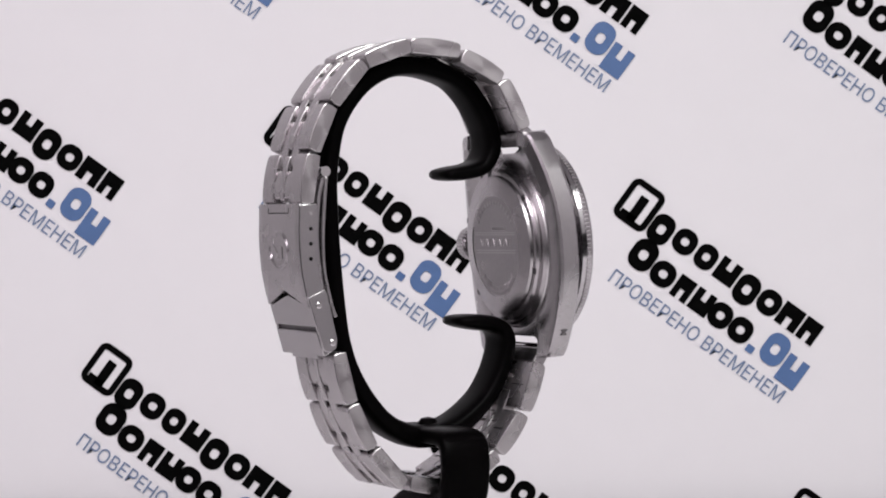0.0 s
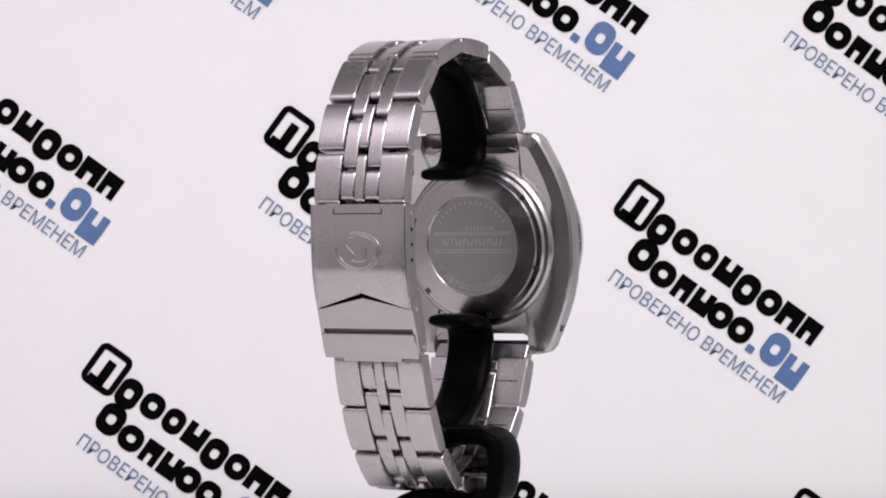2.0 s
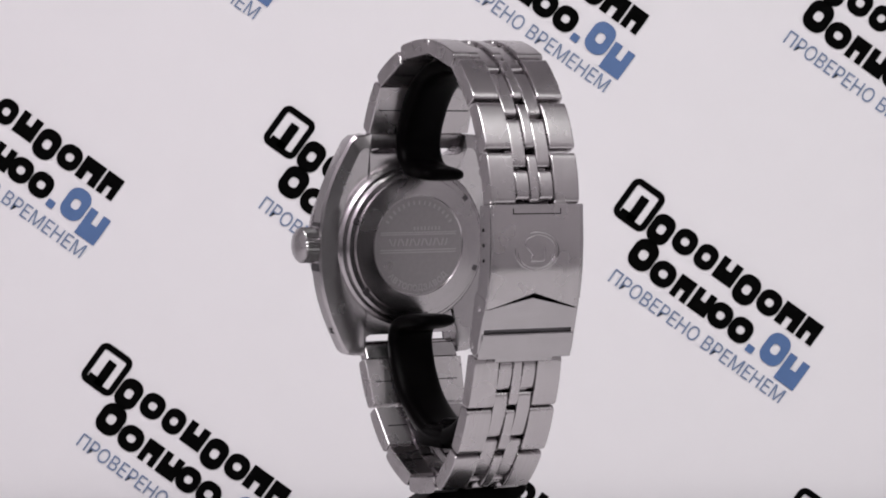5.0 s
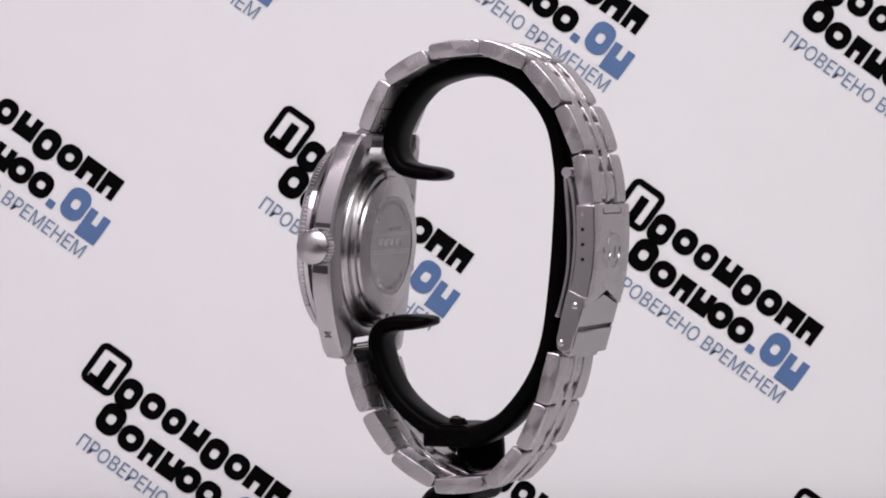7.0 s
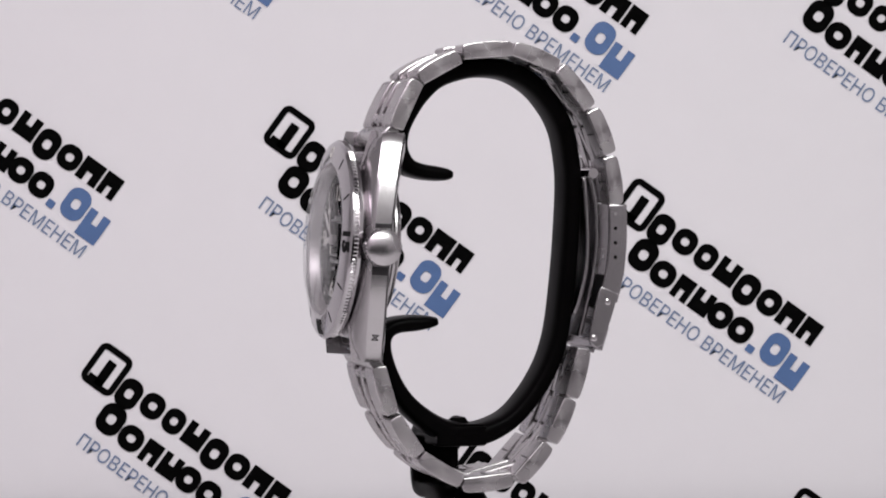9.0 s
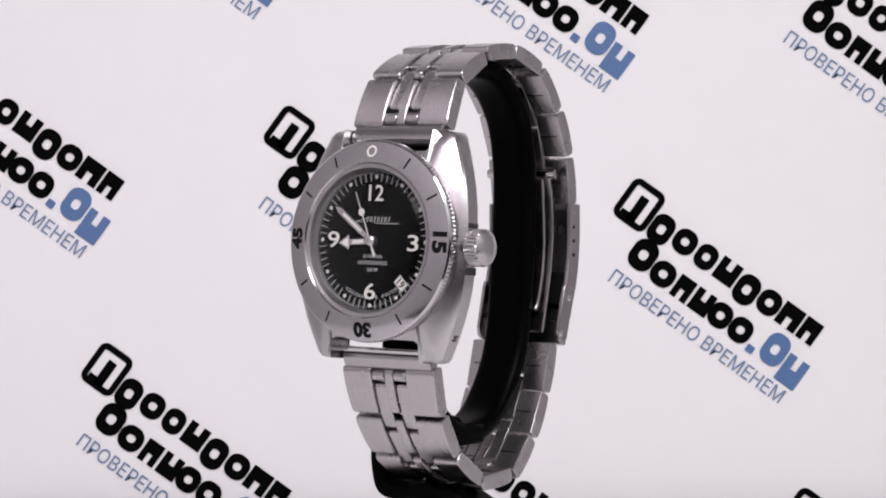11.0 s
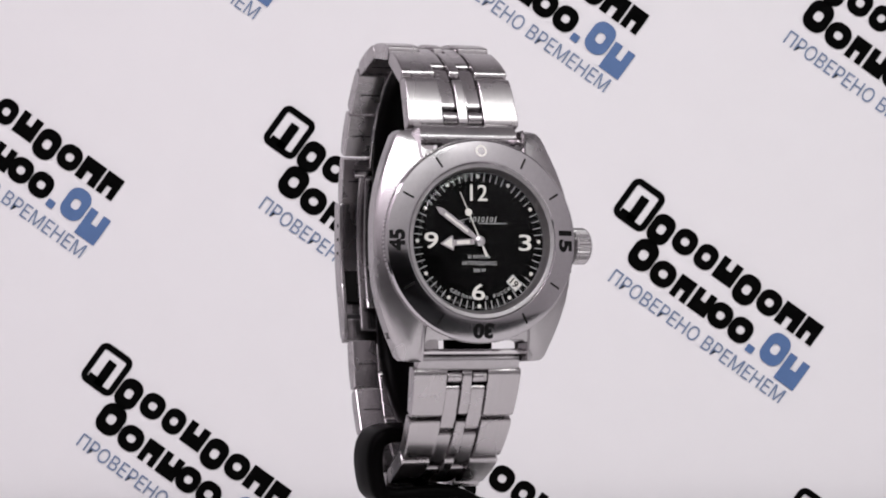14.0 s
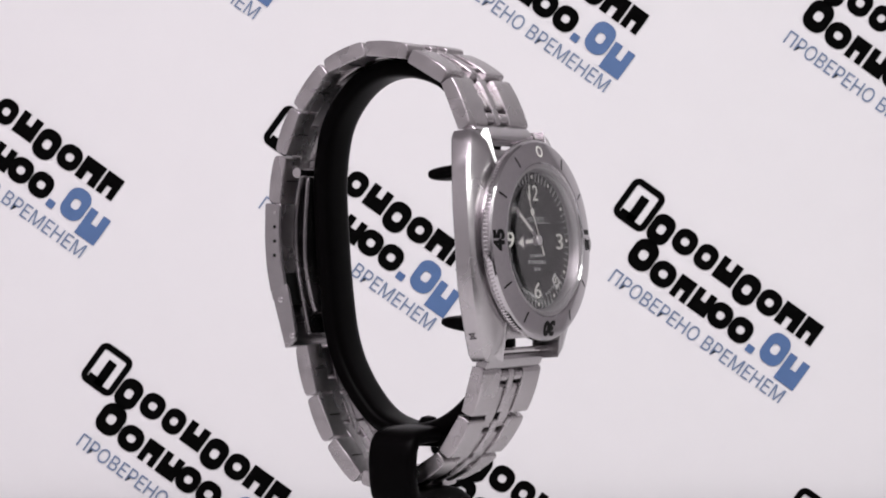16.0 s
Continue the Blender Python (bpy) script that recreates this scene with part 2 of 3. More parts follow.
def banner():
    bm = bmesh.new()
    path = spline([(BACK_Y, -330), (BACK_Y, -150), (BACK_Y, 0), (BACK_Y, 150), (BACK_Y, 420)], 6)
    rows = [[bm.verts.new((x, y + s, z + s * 0.4)) for x in range(-620, 621, 62)] for s in (0, 1.2) for y, z in path]
    half = len(path)
    for block in (rows[:half], rows[half:]):
        for a, b in zip(block, block[1:]):
            for i in range(len(a) - 1):
                bm.faces.new((a[i], a[i + 1], b[i + 1], b[i]))
    sheet = tagged(part("backdrop", bm, SHEET, angle=60), "white banner sheet printed with slanted black and blue logos", "backdrop", kind="structure")
    turn = pose(0, 0, 0, 0, 35.8, 0)
    # slanted marks in rows: a frame mark, two rows of heavy blocks, a slogan
    for i in range(-2, 3):
        for j in range(-2, 3):
            px, py = 1131 + 618.5 * i - 316 * j - 7.5 * j * j, 361 + 128.5 * i + 420.5 * j - j * j
            if not (-520 < px < 1650 and -420 < py < 960):
                continue
            at = Matrix.Translation(((px - 784) / PX, BACK_Y - 0.25, -5.9 - (py - 441) / PX)) @ turn @ Matrix.Diagonal((1 / PX, 1, 1 / PX, 1))
            black = [ring_plate(rounded(68, 81, 15), rounded(46, 58, 4), 0, -0.15), plate(rounded(17, 50, 2, 3, 2, -8), 0, -0.15), plate(rounded(30, 9, 2, 3, -6, -25), 0, -0.15)]

            def ring(u, v, w, h):
                """A heavy round block with a small opening."""
                return moved(ring_plate(rounded(w, h, w * 0.44, 7), rounded(w * 0.36, h * 0.32, w * 0.15, 7), 0, -0.15), Matrix.Translation((u, 0, v + 2.5)))

            def notched(u, v, w, h, up):
                """A heavy square block with a slot from above or below."""
                w, h, k, d = w / 2, h / 2, w * 0.14, h * 0.45
                pts = [(-w, -h), (w, -h), (w, h), (k, h), (k, h - d), (-k, h - d), (-k, h), (-w, h)]
                return moved(plate([(x, z * up) for x, z in pts], 0, -0.15), Matrix.Translation((u, 0, v + 2.5)))

            # two rows of heavy blocks
            for u, v, w, h in ((57, -15, 42, 56), (104, -8, 43, 46), (150, -8, 39, 46), (242, -13, 43, 56), (288, -8, 43, 46), (58, -70, 47, 58), (106, -77, 46, 46), (231, -77, 43, 46), (275, -77, 43, 46)):
                black.append(ring(u, v, w, h))
            for u, v, w, h, up in ((196, -7, 41, 43, 1), (333, -7, 42, 43, -1), (375, -7, 34, 43, -1), (150, -77, 33, 43, -1), (191, -77, 38, 43, 1)):
                black.append(notched(u, v, w, h, up))
            part("logo_mark", join(*black), INK_BLACK, sheet, "black logo of plain blocks", at)
            blue = [plate(rounded(15, 14, 2, 2, 308, -92), 0, -0.15), ring(345, -69, 44, 60), notched(392, -84, 42, 54, 1)]
            part("logo_accent", join(*blue), INK_BLUE, sheet, "blue blocks of the logo", at)
            part("slogan", moved(lettering("ПРОВЕРЕНО ВРЕМЕНЕМ", 25, 0.15, 0.0, 372), Matrix.Translation((219, 0, -128))), INK_GREY, sheet, "slate blue slogan lettering", at, 3)


# ---- the stand: a black hook band on a bracket, on a turntable ----
def side(px, py, s=9.0):
    """A place in the stand's side plane: (back, up) in millimetres."""
    return ((px - 783.1) / s, (433.0 - py) / s)


def watch_stand():
    stand = tagged(new("watch_stand"), "glossy black plastic watch display stand with open hook band", "display stand")
    pts = [(796, 310, 9), (770, 308, 13), (735, 303, 14), (711, 292, 15), (697, 265, 15.5), (699, 235, 16), (710, 207, 17), (732, 172, 18), (763, 143, 18), (802, 127, 18), (850, 120, 17), (900, 125, 17.5),
           (945, 148, 17.5), (980, 185, 17), (1003, 228, 16.5), (1014, 280, 16.5), (1018, 330, 17), (1015, 400, 17), (1010, 470, 17), (1000, 560, 17), (990, 610, 17), (973, 655, 17), (943, 703, 17),
           (905, 743, 17.5), (862, 765, 20), (825, 770, 21), (785, 762, 20), (745, 740, 18), (706, 704, 16), (680, 660, 15.5), (667, 615, 15), (672, 588, 15), (692, 575, 14.5), (730, 571, 14), (771, 568, 9)]
    path = spline([(*side(x, y), h / 9.0) for x, y, h in pts], 5)
    def taper(f):
        e = min(f, 1 - f) / 0.02
        return 0.3 + 0.7 * math.sqrt(max(0, 1 - (1 - min(1, e)) ** 2)) if e < 1 else 1.0

    part("hook_band", sweep(path, 4.85, 1.9, 24, 0.62, taper), BLACK_PLASTIC, stand, angle=60)
    # bracket that runs round the side of the bracelet down to the base
    loop = spline([(4.5, -36.8), (-4, -37.0), (-10.4, -37.0), (-13.5, -38.0), (-14.6, -41), (-14.4, -45), (-13.3, -48.4), (-10, -49.2), (-3, -48.9), (3, -49.6), (7, -51.5)], 5)
    bm = sweep(loop, 4.9, 1.7, 20, 0.4)
    bm.transform(Matrix(((0, 1, 0, 0), (1, 0, 0, 2.6), (0, 0, 1, 0), (0, 0, 0, 1))))
    part("bracket", bm, BLACK_PLASTIC, stand, angle=60)
    part("clamp_block", box(-4.8, 4.8, -2.4, 7.8, -39.5, -35.5, 0.6), BLACK_PLASTIC, stand)
    bm = lathe([(0, 1.2), (1.4, 0.9), (2.1, 0), (2.1, -1.5), (0, -1.5)], 24)
    part("screw_head", moved(bm, Matrix.Translation((0, 3.2, -35.0)) @ pose(0, 0, 0, 90, 0, 0) @ pose(0, 0, 0, 180, 0, 0)), BLACK_PLASTIC, stand)
    bm = lathe([(0, -50.5), (6, -50.5), (6, -70), (22, -73), (23, -75), (23, -76), (0, -76)], 48)
    bm.transform(Matrix.Translation((-2, 3, 0)) @ pose(0, 0, 0, -90, 0, 0))
    part("base", bm, BLACK_PLASTIC, stand)
    return stand


def turntable():
    t = tagged(new("turntable"), "white round motorised turntable on the table", "turntable")
    part("plate", moved(lathe([(0, -76), (78, -76), (80, -76.6), (80, -78.4), (79, -79), (0, -79)], 64), pose(0, 0, 0, -90, 0, 0)), TABLE, t)
    part("foot", moved(lathe([(0, -79), (60, -79), (60, -80.5), (0, -80.5)], 64), pose(0, 0, 0, -90, 0, 0)), TABLE, t)
    return t


# ---- the watch ----
WF = Matrix.Translation((-0.75, 0, 0)) @ pose(0, 0, 0, 0, 0, -1.45) @ pose(0, 0, 0, 0, 0.55, 0)
CF = WF @ Matrix.Translation((0.0, -17.45, 0.1)) @ pose(0, 0, 0, -4.2, 0.3, 0)
DF = CF @ Matrix.Translation((0, 0.4, 0.55))  # bezel, dial and crystal sit a little high

# quarter of the case's outline: x, z, and the angle of the seat's circle behind it
QUARTER = [(20.15, 0.0, 0), (20.05, 4.0, 9), (19.65, 7.6, 18), (18.9, 11.0, 27), (17.8, 14.4, 35), (16.6, 17.4, 42), (15.5, 19.8, 46), (14.9, 21.1, 48.5), (14.0, 21.9, 50.5), (12.6, 22.1, 52), (10.6, 22.15, 53.5),
           (10.6, 18.7, 55), (9.4, 18.0, 59), (5.0, 18.0, 74), (0.0, 18.0, 90)]


def watch_case(watch):
    loop = []
    for sx, sz in ((1, 1), (-1, 1), (-1, -1), (1, -1)):
        q = [(sx * x, sz * z, math.radians(a if (sx, sz) == (1, 1) else 180 - a if (sx, sz) == (-1, 1) else 180 + a if (sx, sz) == (-1, -1) else 360 - a)) for x, z, a in QUARTER]
        loop += (q[:-1] if sx * sz > 0 else list(reversed(q))[:-1])
    bm = bmesh.new()

    def ring(inset, q, bend):
        out = []
        for x, z, a in loop:
            lug = abs(x) < 10.7 and abs(z) > 17.9
            k = 0.0 if lug else inset
            d = math.hypot(x, z)
            out.append(bm.verts.new((x - k * x / d, -(q - (bend + ((1.4 if q < 1.5 else 0.7) if z > 0 else 0.2)) * (z / 21.5) ** 2), z - k * z / d)))
        return out

    def disc(r, q):
        return [bm.verts.new((r * math.cos(a), -q, r * math.sin(a))) for x, z, a in loop]

    rings = [disc(17.3, 3.3), disc(17.6, 2.95), ring(3.1, 2.9, 1.0), ring(1.2, 2.2, 1.15), ring(0.35, 1.7, 1.3), ring(0.0, 1.35, 1.3), ring(0.0, -1.75, 1.2), ring(0.5, -2.2, 1.2), ring(3.0, -2.9, 1.0), disc(16.6, -3.0), disc(16.4, -3.4)]
    n = len(loop)
    for a, b in zip(rings, rings[1:]):
        for i in range(n):
            bm.faces.new((a[i], a[(i + 1) % n], b[(i + 1) % n], b[i]))
    bm.faces.new(rings[0])
    bm.faces.new(list(reversed(rings[-1])))
    part("case", bm, SATIN, watch, "satin and polished steel barrel case with lugs", CF, 24)
    for sx in (-1, 1):
        marks = [moved(box(-0.05, 0.05, -0.7, 0.7, d - 0.08, d + 0.08), Matrix.Translation((sx * 16.76, 1.2, -17.2)) @ pose(0, 0, 0, 0, sx * 23, 0) @ pose(0, 0, 0, r, 0, 0)) for d, r in ((0.5, 0), (-0.5, 0), (0, 35), (0, -35))]
        part("hallmark", join(*marks), DARK_MARKS_AND_SHADE, watch, "small engraved mark on the lug", CF)
    for z in (20.2, -20.2):
        bm = lathe([(0, 10.9), (0.55, 10.9), (0.55, -10.9), (0, -10.9)], 12)
        part("spring_bar", moved(bm, Matrix.Translation((0, 2.1 if z > 0 else 1.2, z)) @ pose(0, 0, 0, 0, 0, 90)), POLISHED, watch, "", CF)


def bezel(watch):
    body = part("bezel", lathe([(14.6, 6.4), (14.9, 6.75), (15.3, 6.75), (18.85, 5.92), (19.2, 5.6), (19.3, 5.1), (19.3, 4.6), (19.1, 4.4), (18.9, 3.6), (17.4, 3.3), (17.4, 4.2), (14.6, 4.2)], 144, True), BEZEL_STEEL, watch,
                "brushed steel rotating bezel with engraved minute marks", DF, 20)
    teeth = bmesh.new()
    for i in range(150):
        a = 2 * math.pi * i / 150
        m = pose(0, 0, 0, 0, math.degrees(-a), 0) @ Matrix.Translation((19.2, -4.8, 0)) @ Matrix.Diagonal((0.3, 0.9, 0.4, 1)) @ pose(0, 0, 0, 0, 45, 0)
        bmesh.ops.create_cube(teeth, size=1, matrix=m)
    part("knurled_edge", teeth, POLISHED, body, "fine polished coin-edge knurling", DF)
    slope = math.degrees(math.atan2(0.83, 3.55))

    def on_slope(deg, r=16.95):
        """A place on the bezel's cone, deg clockwise from the top; up is outward."""
        return pose(0, 0, 0, 0, deg, 0) @ Matrix.Translation((0, -(6.75 - (r - 15.3) * math.tan(radians(slope))), r)) @ pose(0, 0, 0, -slope, 0, 0)

    for k in range(12):
        if k % 3:
            part("minute_mark", moved(box(-0.2, 0.2, -0.045, 0.05, -1.15, 1.15, 0.03, 1), on_slope(30 * k)), BLACK_PAINT_AND_SHADE, body, "", DF)
    zero = ring_plate(rounded(2.3, 2.3, 1.15, 8), rounded(1.55, 1.55, 0.775, 8), 0.04, -0.05)
    part("zero_mark", moved(zero, on_slope(0, 17.0)), LUME, body, "white ring numeral zero", DF)
    for deg, word in ((90, "15"), (180, "30"), (270, "45")):
        part("numeral", moved(lettering(word, 2.65, 0.07, 0.05, 4.1), on_slope(deg, 17.0)), BLACK_PAINT_AND_SHADE, body, "black engraved bezel numeral", DF, 3)


DIAL_Q = 4.4


def on_dial(x, z, lift=0.03, turn=0.0):
    return Matrix.Translation((x, -(DIAL_Q + lift), z)) @ pose(0, 0, 0, 0, turn, 0)


def dial(watch):
    face = part("dial", lathe([(0, DIAL_Q), (13.3, DIAL_Q), (13.3, DIAL_Q - 0.4), (0, DIAL_Q - 0.4)], 96), DIAL_BLACK, watch, "matt black dial with white numerals", DF)
    part("rehaut", lathe([(13.2, DIAL_Q), (13.9, 6.4), (14.6, 6.5), (14.6, DIAL_Q - 0.3), (13.2, DIAL_Q - 0.3)], 96, True), BACK_RELIEF, watch, "polished steel ring round the dial", DF)
    for i in range(60):
        a = 6 * i
        if i % 5 == 0:
            bm = lathe([(0, 0.10), (0.30, 0.08), (0.38, 0), (0, 0)], 14)
            part("hour_dot", moved(bm, pose(0, 0, 0, 0, a, 0) @ on_dial(0, 12.3, 0.0)), LUME, face, "", DF)
        else:
            part("minute_line", moved(box(-0.07, 0.07, -0.03, 0.03, -0.85, 0.85), pose(0, 0, 0, 0, a, 0) @ on_dial(0, 12.3)), PRINT_WHITE, face, "", DF)
    for word, x, z, w in (("12", 0.15, 9.2, 3.5), ("3", 9.5, -0.2, 2.6), ("6", -0.15, -9.6, 2.65), ("9", -9.55, 0.1, 2.8)):
        part("numeral", moved(lettering(word, 3.05, 0.06, 0.006, w), on_dial(x, z)), LUME, face, "cream white dial numeral", DF, 3)
    # the script mark becomes plain strokes
    strokes = [moved(box(-2.9, 2.9, 0, 0.04, -0.07, 0.07), on_dial(3.0, 3.4)), moved(box(-1.8, 1.8, 0, 0.04, -0.06, 0.06), on_dial(-3.1, 4.0, 0.03, -15)), moved(box(-1.0, 1.0, 0, 0.04, -0.06, 0.06), on_dial(-3.8, 3.6))]
    for k in range(7):
        slant = on_dial(-1.6 + 0.85 * k, 4.15, 0.03, 16)
        strokes.append(moved(ring_plate(rounded(0.62, 0.95, 0.3, 4), rounded(0.36, 0.66, 0.17, 4), 0, 0.04), slant) if k % 2 else moved(box(-0.09, 0.09, 0, 0.04, -0.6, 0.6), slant))
    part("script_mark", join(*strokes), PRINT_WHITE, face, "white script mark as plain strokes", DF)
    for word, z, w in (("21 КАМЕНЬ", -2.9, 4.6), ("АВТОПОДЗАВОД", -4.2, 7.0), ("200 М", -5.5, 2.5)):
        part("dial_text", moved(lettering(word, 0.62, 0.03, 0.01, w), on_dial(0.1, z)), PRINT_WHITE, face, "", DF, 3)
    for word, start in (("СДЕЛАНО", 211), ("В РОССИИ", 172)):
        for k, ch in enumerate(word):
            if ch != " ":
                a = start - 4.3 * k
                part("curved_letter", moved(lettering(ch, 0.62, 0.03, 0.01), pose(0, 0, 0, 0, a - 180, 0) @ on_dial(0, -10.8)), PRINT_WHITE, face, "", DF, 3)
    win = part("date_window", moved(ring_plate(rounded(2.7, 2.0, 0.15, 3), rounded(2.4, 1.7, 0.1, 3), 0, -0.12), on_dial(7.15, -7.9, 0, 45)), PRINT_WHITE, face, "", DF)
    part("date_disc", moved(plate(rounded(2.4, 1.7, 0.1, 3), -0.02, -0.05), on_dial(7.15, -7.9, 0, 45)), LUME, win, "", DF)
    part("date_number", moved(lettering("19", 1.4, 0.03, 0.02), on_dial(7.15, -7.9, 0.05, 45)), BLACK_PAINT_AND_SHADE, win, "", DF, 3)
    # hands: angles clockwise from the top
    hour = part("hour_hand", moved(join(plate([(-0.55, 0.4), (0.55, 0.4), (0.55, 5.2), (1.5, 5.4), (0, 8.0), (-1.5, 5.4), (-0.55, 5.2)], -0.12, 0.0)), on_dial(0, 0, 0.45, -94)), POLISHED, watch, "steel arrow hour hand with cream lume", DF)
    part("lume_fill", moved(join(plate([(-0.34, 2.0), (0.34, 2.0), (0.34, 4.6), (-0.34, 4.6)], -0.15, -0.1), plate([(-0.95, 5.6), (0.95, 5.6), (0, 7.4)], -0.15, -0.1)), on_dial(0, 0, 0.45, -94)), LUME, hour, "", DF)
    minute = part("minute_hand", moved(plate([(-0.3, 0.4), (0.3, 0.4), (0.62, 3.2), (0.62, 9.6), (0, 11.0), (-0.62, 9.6), (-0.62, 3.2)], -0.12, 0.0), on_dial(0, 0, 0.75, -54)), POLISHED, watch, "steel minute hand with slim lume line", DF)
    part("lume_fill", moved(plate([(-0.22, 3.0), (0.22, 3.0), (0.22, 8.6), (-0.22, 8.6)], -0.15, -0.1), on_dial(0, 0, 0.75, -54)), LUME, minute, "", DF)
    second = part("second_hand", moved(join(plate([(-0.12, -3.0), (0.12, -3.0), (0.07, 10.0), (-0.07, 10.0)], -0.08, 0.0), plate([(-0.3, -3.2), (0.3, -3.2), (0.16, -1.2), (-0.16, -1.2)], -0.09, 0.0)), on_dial(0, 0, 1.05, -23.5)),
                  LUME, watch, "thin white second hand with lume disc", DF)
    part("lume_disc", moved(lathe([(0, 0.14), (0.68, 0.12), (0.72, 0), (0, 0)], 28), on_dial(0, 0, 1.05, -23.5) @ Matrix.Translation((0, 0, 5.9))), LUME, second, "", DF)
    part("hand_hub", lathe([(0, DIAL_Q + 1.35), (0.55, DIAL_Q + 1.3), (0.95, DIAL_Q + 1.05), (0.95, DIAL_Q), (0, DIAL_Q)], 28), ENGRAVED, watch, "", DF)


def crystal(watch):
    def dome(r, top, foot, n=9):
        return [(r * math.sin(math.pi / 2 * i / n), foot + (top - foot) * (math.cos(math.pi / 2 * i / n)) ** 0.62) for i in range(n + 1)]

    outer = dome(14.1, 9.0, 6.4, 14)
    inner = dome(12.9, 7.7, 6.4, 14)
    ob = part("crystal", lathe(outer + list(reversed(inner)), 96), GLASS, watch, "clear domed acrylic crystal", DF, 60)
    ob.visible_shadow = False


def crown(watch):
    n = 30
    bm = bmesh.new()
    rows = []
    for r, x, rib in ((0, 3.3, 0), (1.6, 3.15, 0), (2.7, 2.75, 0), (3.3, 2.3, 0), (3.55, 1.95, 0.26), (3.55, -0.6, 0.26), (2.9, -1.0, 0), (2.2, -1.0, 0), (2.2, -2.6, 0), (0, -2.6, 0)):
        rows.append([bm.verts.new((21.3 + x, 0, 0))] if r == 0 else
                    [bm.verts.new((21.3 + x, (r - rib * (i % 2)) * math.cos(math.pi * i / n), (r - rib * (i % 2)) * math.sin(math.pi * i / n))) for i in range(2 * n)])
    for a, b in zip(rows, rows[1:]):
        for i in range(2 * n):
            j = (i + 1) % (2 * n)
            bm.faces.new((a[0], b[i], b[j]) if len(a) == 1 else (a[i], a[j], b[0]) if len(b) == 1 else (a[i], a[j], b[j], b[i]))
    # dark blocks on the case side paint the shaded gaps beside the crown
    for z0, z1 in ((3.7, 4.6), (-5.2, -3.7)):
        part("crown_gap_shade", box(19.4, 20.22, -1.2, 1.9, z0, z1, 0.1), DARK_MARKS_AND_SHADE, watch, "", CF)
    part("crown", bm, SATIN, watch, "polished fluted winding crown with domed end", CF, 20)


def case_back(watch):
    body = part("case_back", lathe([(16.4, -2.6), (16.4, -3.4), (15.9, -3.9), (15.3, -4.0), (15.3, -4.5), (14.9, -5.0), (13.9, -5.1), (13.7, -5.6), (10.2, -6.2), (10.0, -6.05), (0, -6.05)], 120), BACK_STEEL, watch,
                "turned steel screw-down case back with engraving", CF, 20)
    # no notch is cut: dark bars carry its shade as colour
    for a in range(0, 360, 60):
        m = pose(0, 0, 0, 0, a + 10, 0)
        part("key_notch", moved(box(-0.55, 0.55, 4.7, 5.16, 13.95, 15.0), m), DARK_MARKS_AND_SHADE, body, "", CF)
    part("centre_disc", lathe([(0, -6.08), (9.85, -6.08), (9.85, -5.9), (0, -5.9)], 96), BACK_DARK, body, "darker matt steel disc", CF)
    flip = Matrix.Translation((0, 6.08, 0)) @ pose(0, 0, 0, 0, 0, 180)
    # the raised maker's band, its script as plain bars
    bars = [moved(box(-8.6, 8.6, -0.09, 0.02, z - 0.12, z + 0.12), flip) for z in (2.6, 2.2, -0.9, -1.4)]
    bars += [moved(box(-0.16, 0.16, -0.1, 0.02, -0.75, 0.75), flip @ Matrix.Translation((-6.3 + 0.9 * k, 0, 0.65)) @ pose(0, 0, 0, 0, 18 if k % 3 else -25, 0)) for k in range(15)]
    bars += [moved(box(-0.22, 0.22, -0.09, 0.02, -0.35, 0.35), flip @ Matrix.Translation((-1 + 0.8 * k, 0, 3.4))) for k in range(8)]
    part("raised_band", join(*bars), BACK_RELIEF, body, "", CF)
    word = "АВТОПОДЗАВОД"
    for k, ch in enumerate(word):
        part("engraved_letter", moved(lettering(ch, 1.15, 0.09, 0.02), flip @ pose(0, 0, 0, 0, 44 - 8 * k, 0) @ Matrix.Translation((0, 0, -8.6))), BACK_RELIEF, body, "", CF, 3)
    for k in range(15):
        part("engraved_bar", moved(box(-0.2, 0.2, -0.09, 0.02, -0.4, 0.4), flip @ pose(0, 0, 0, 0, -56 + 8 * k, 0) @ Matrix.Translation((0, 0, 8.6))), BACK_RELIEF, body, "", CF)


# bracelet: middle line of each link, as (back, up) at both ends, with its widths
def edge(px, py):
    return ((px - 782.7) / 9.16, (433.0 - py) / 9.16)


UPPER = [((675, 224), (712, 146)), ((719, 138), (788, 101)), ((799, 92), (886, 85)), ((893, 85), (971, 113)), ((979, 119), (1032, 184)), ((1040, 194), (1070, 266)), ((1072, 278), (1084, 357))]
LOWER = [((1024, 622), (1003, 704)), ((998, 713), (965, 783)), ((956, 793), (904, 850)), ((889, 850), (803, 858)), ((795, 850), (726, 808)), ((718, 799), (676, 738)), ((669, 726), (645, 649))]
UPPER_W = [22.6, 21.7, 20.9, 19.9, 19.6, 19.4, 19.3, 19.2]
LOWER_W = [19.0, 19.0, 19.1, 19.2, 19.4, 20.0, 20.9, 22.0]


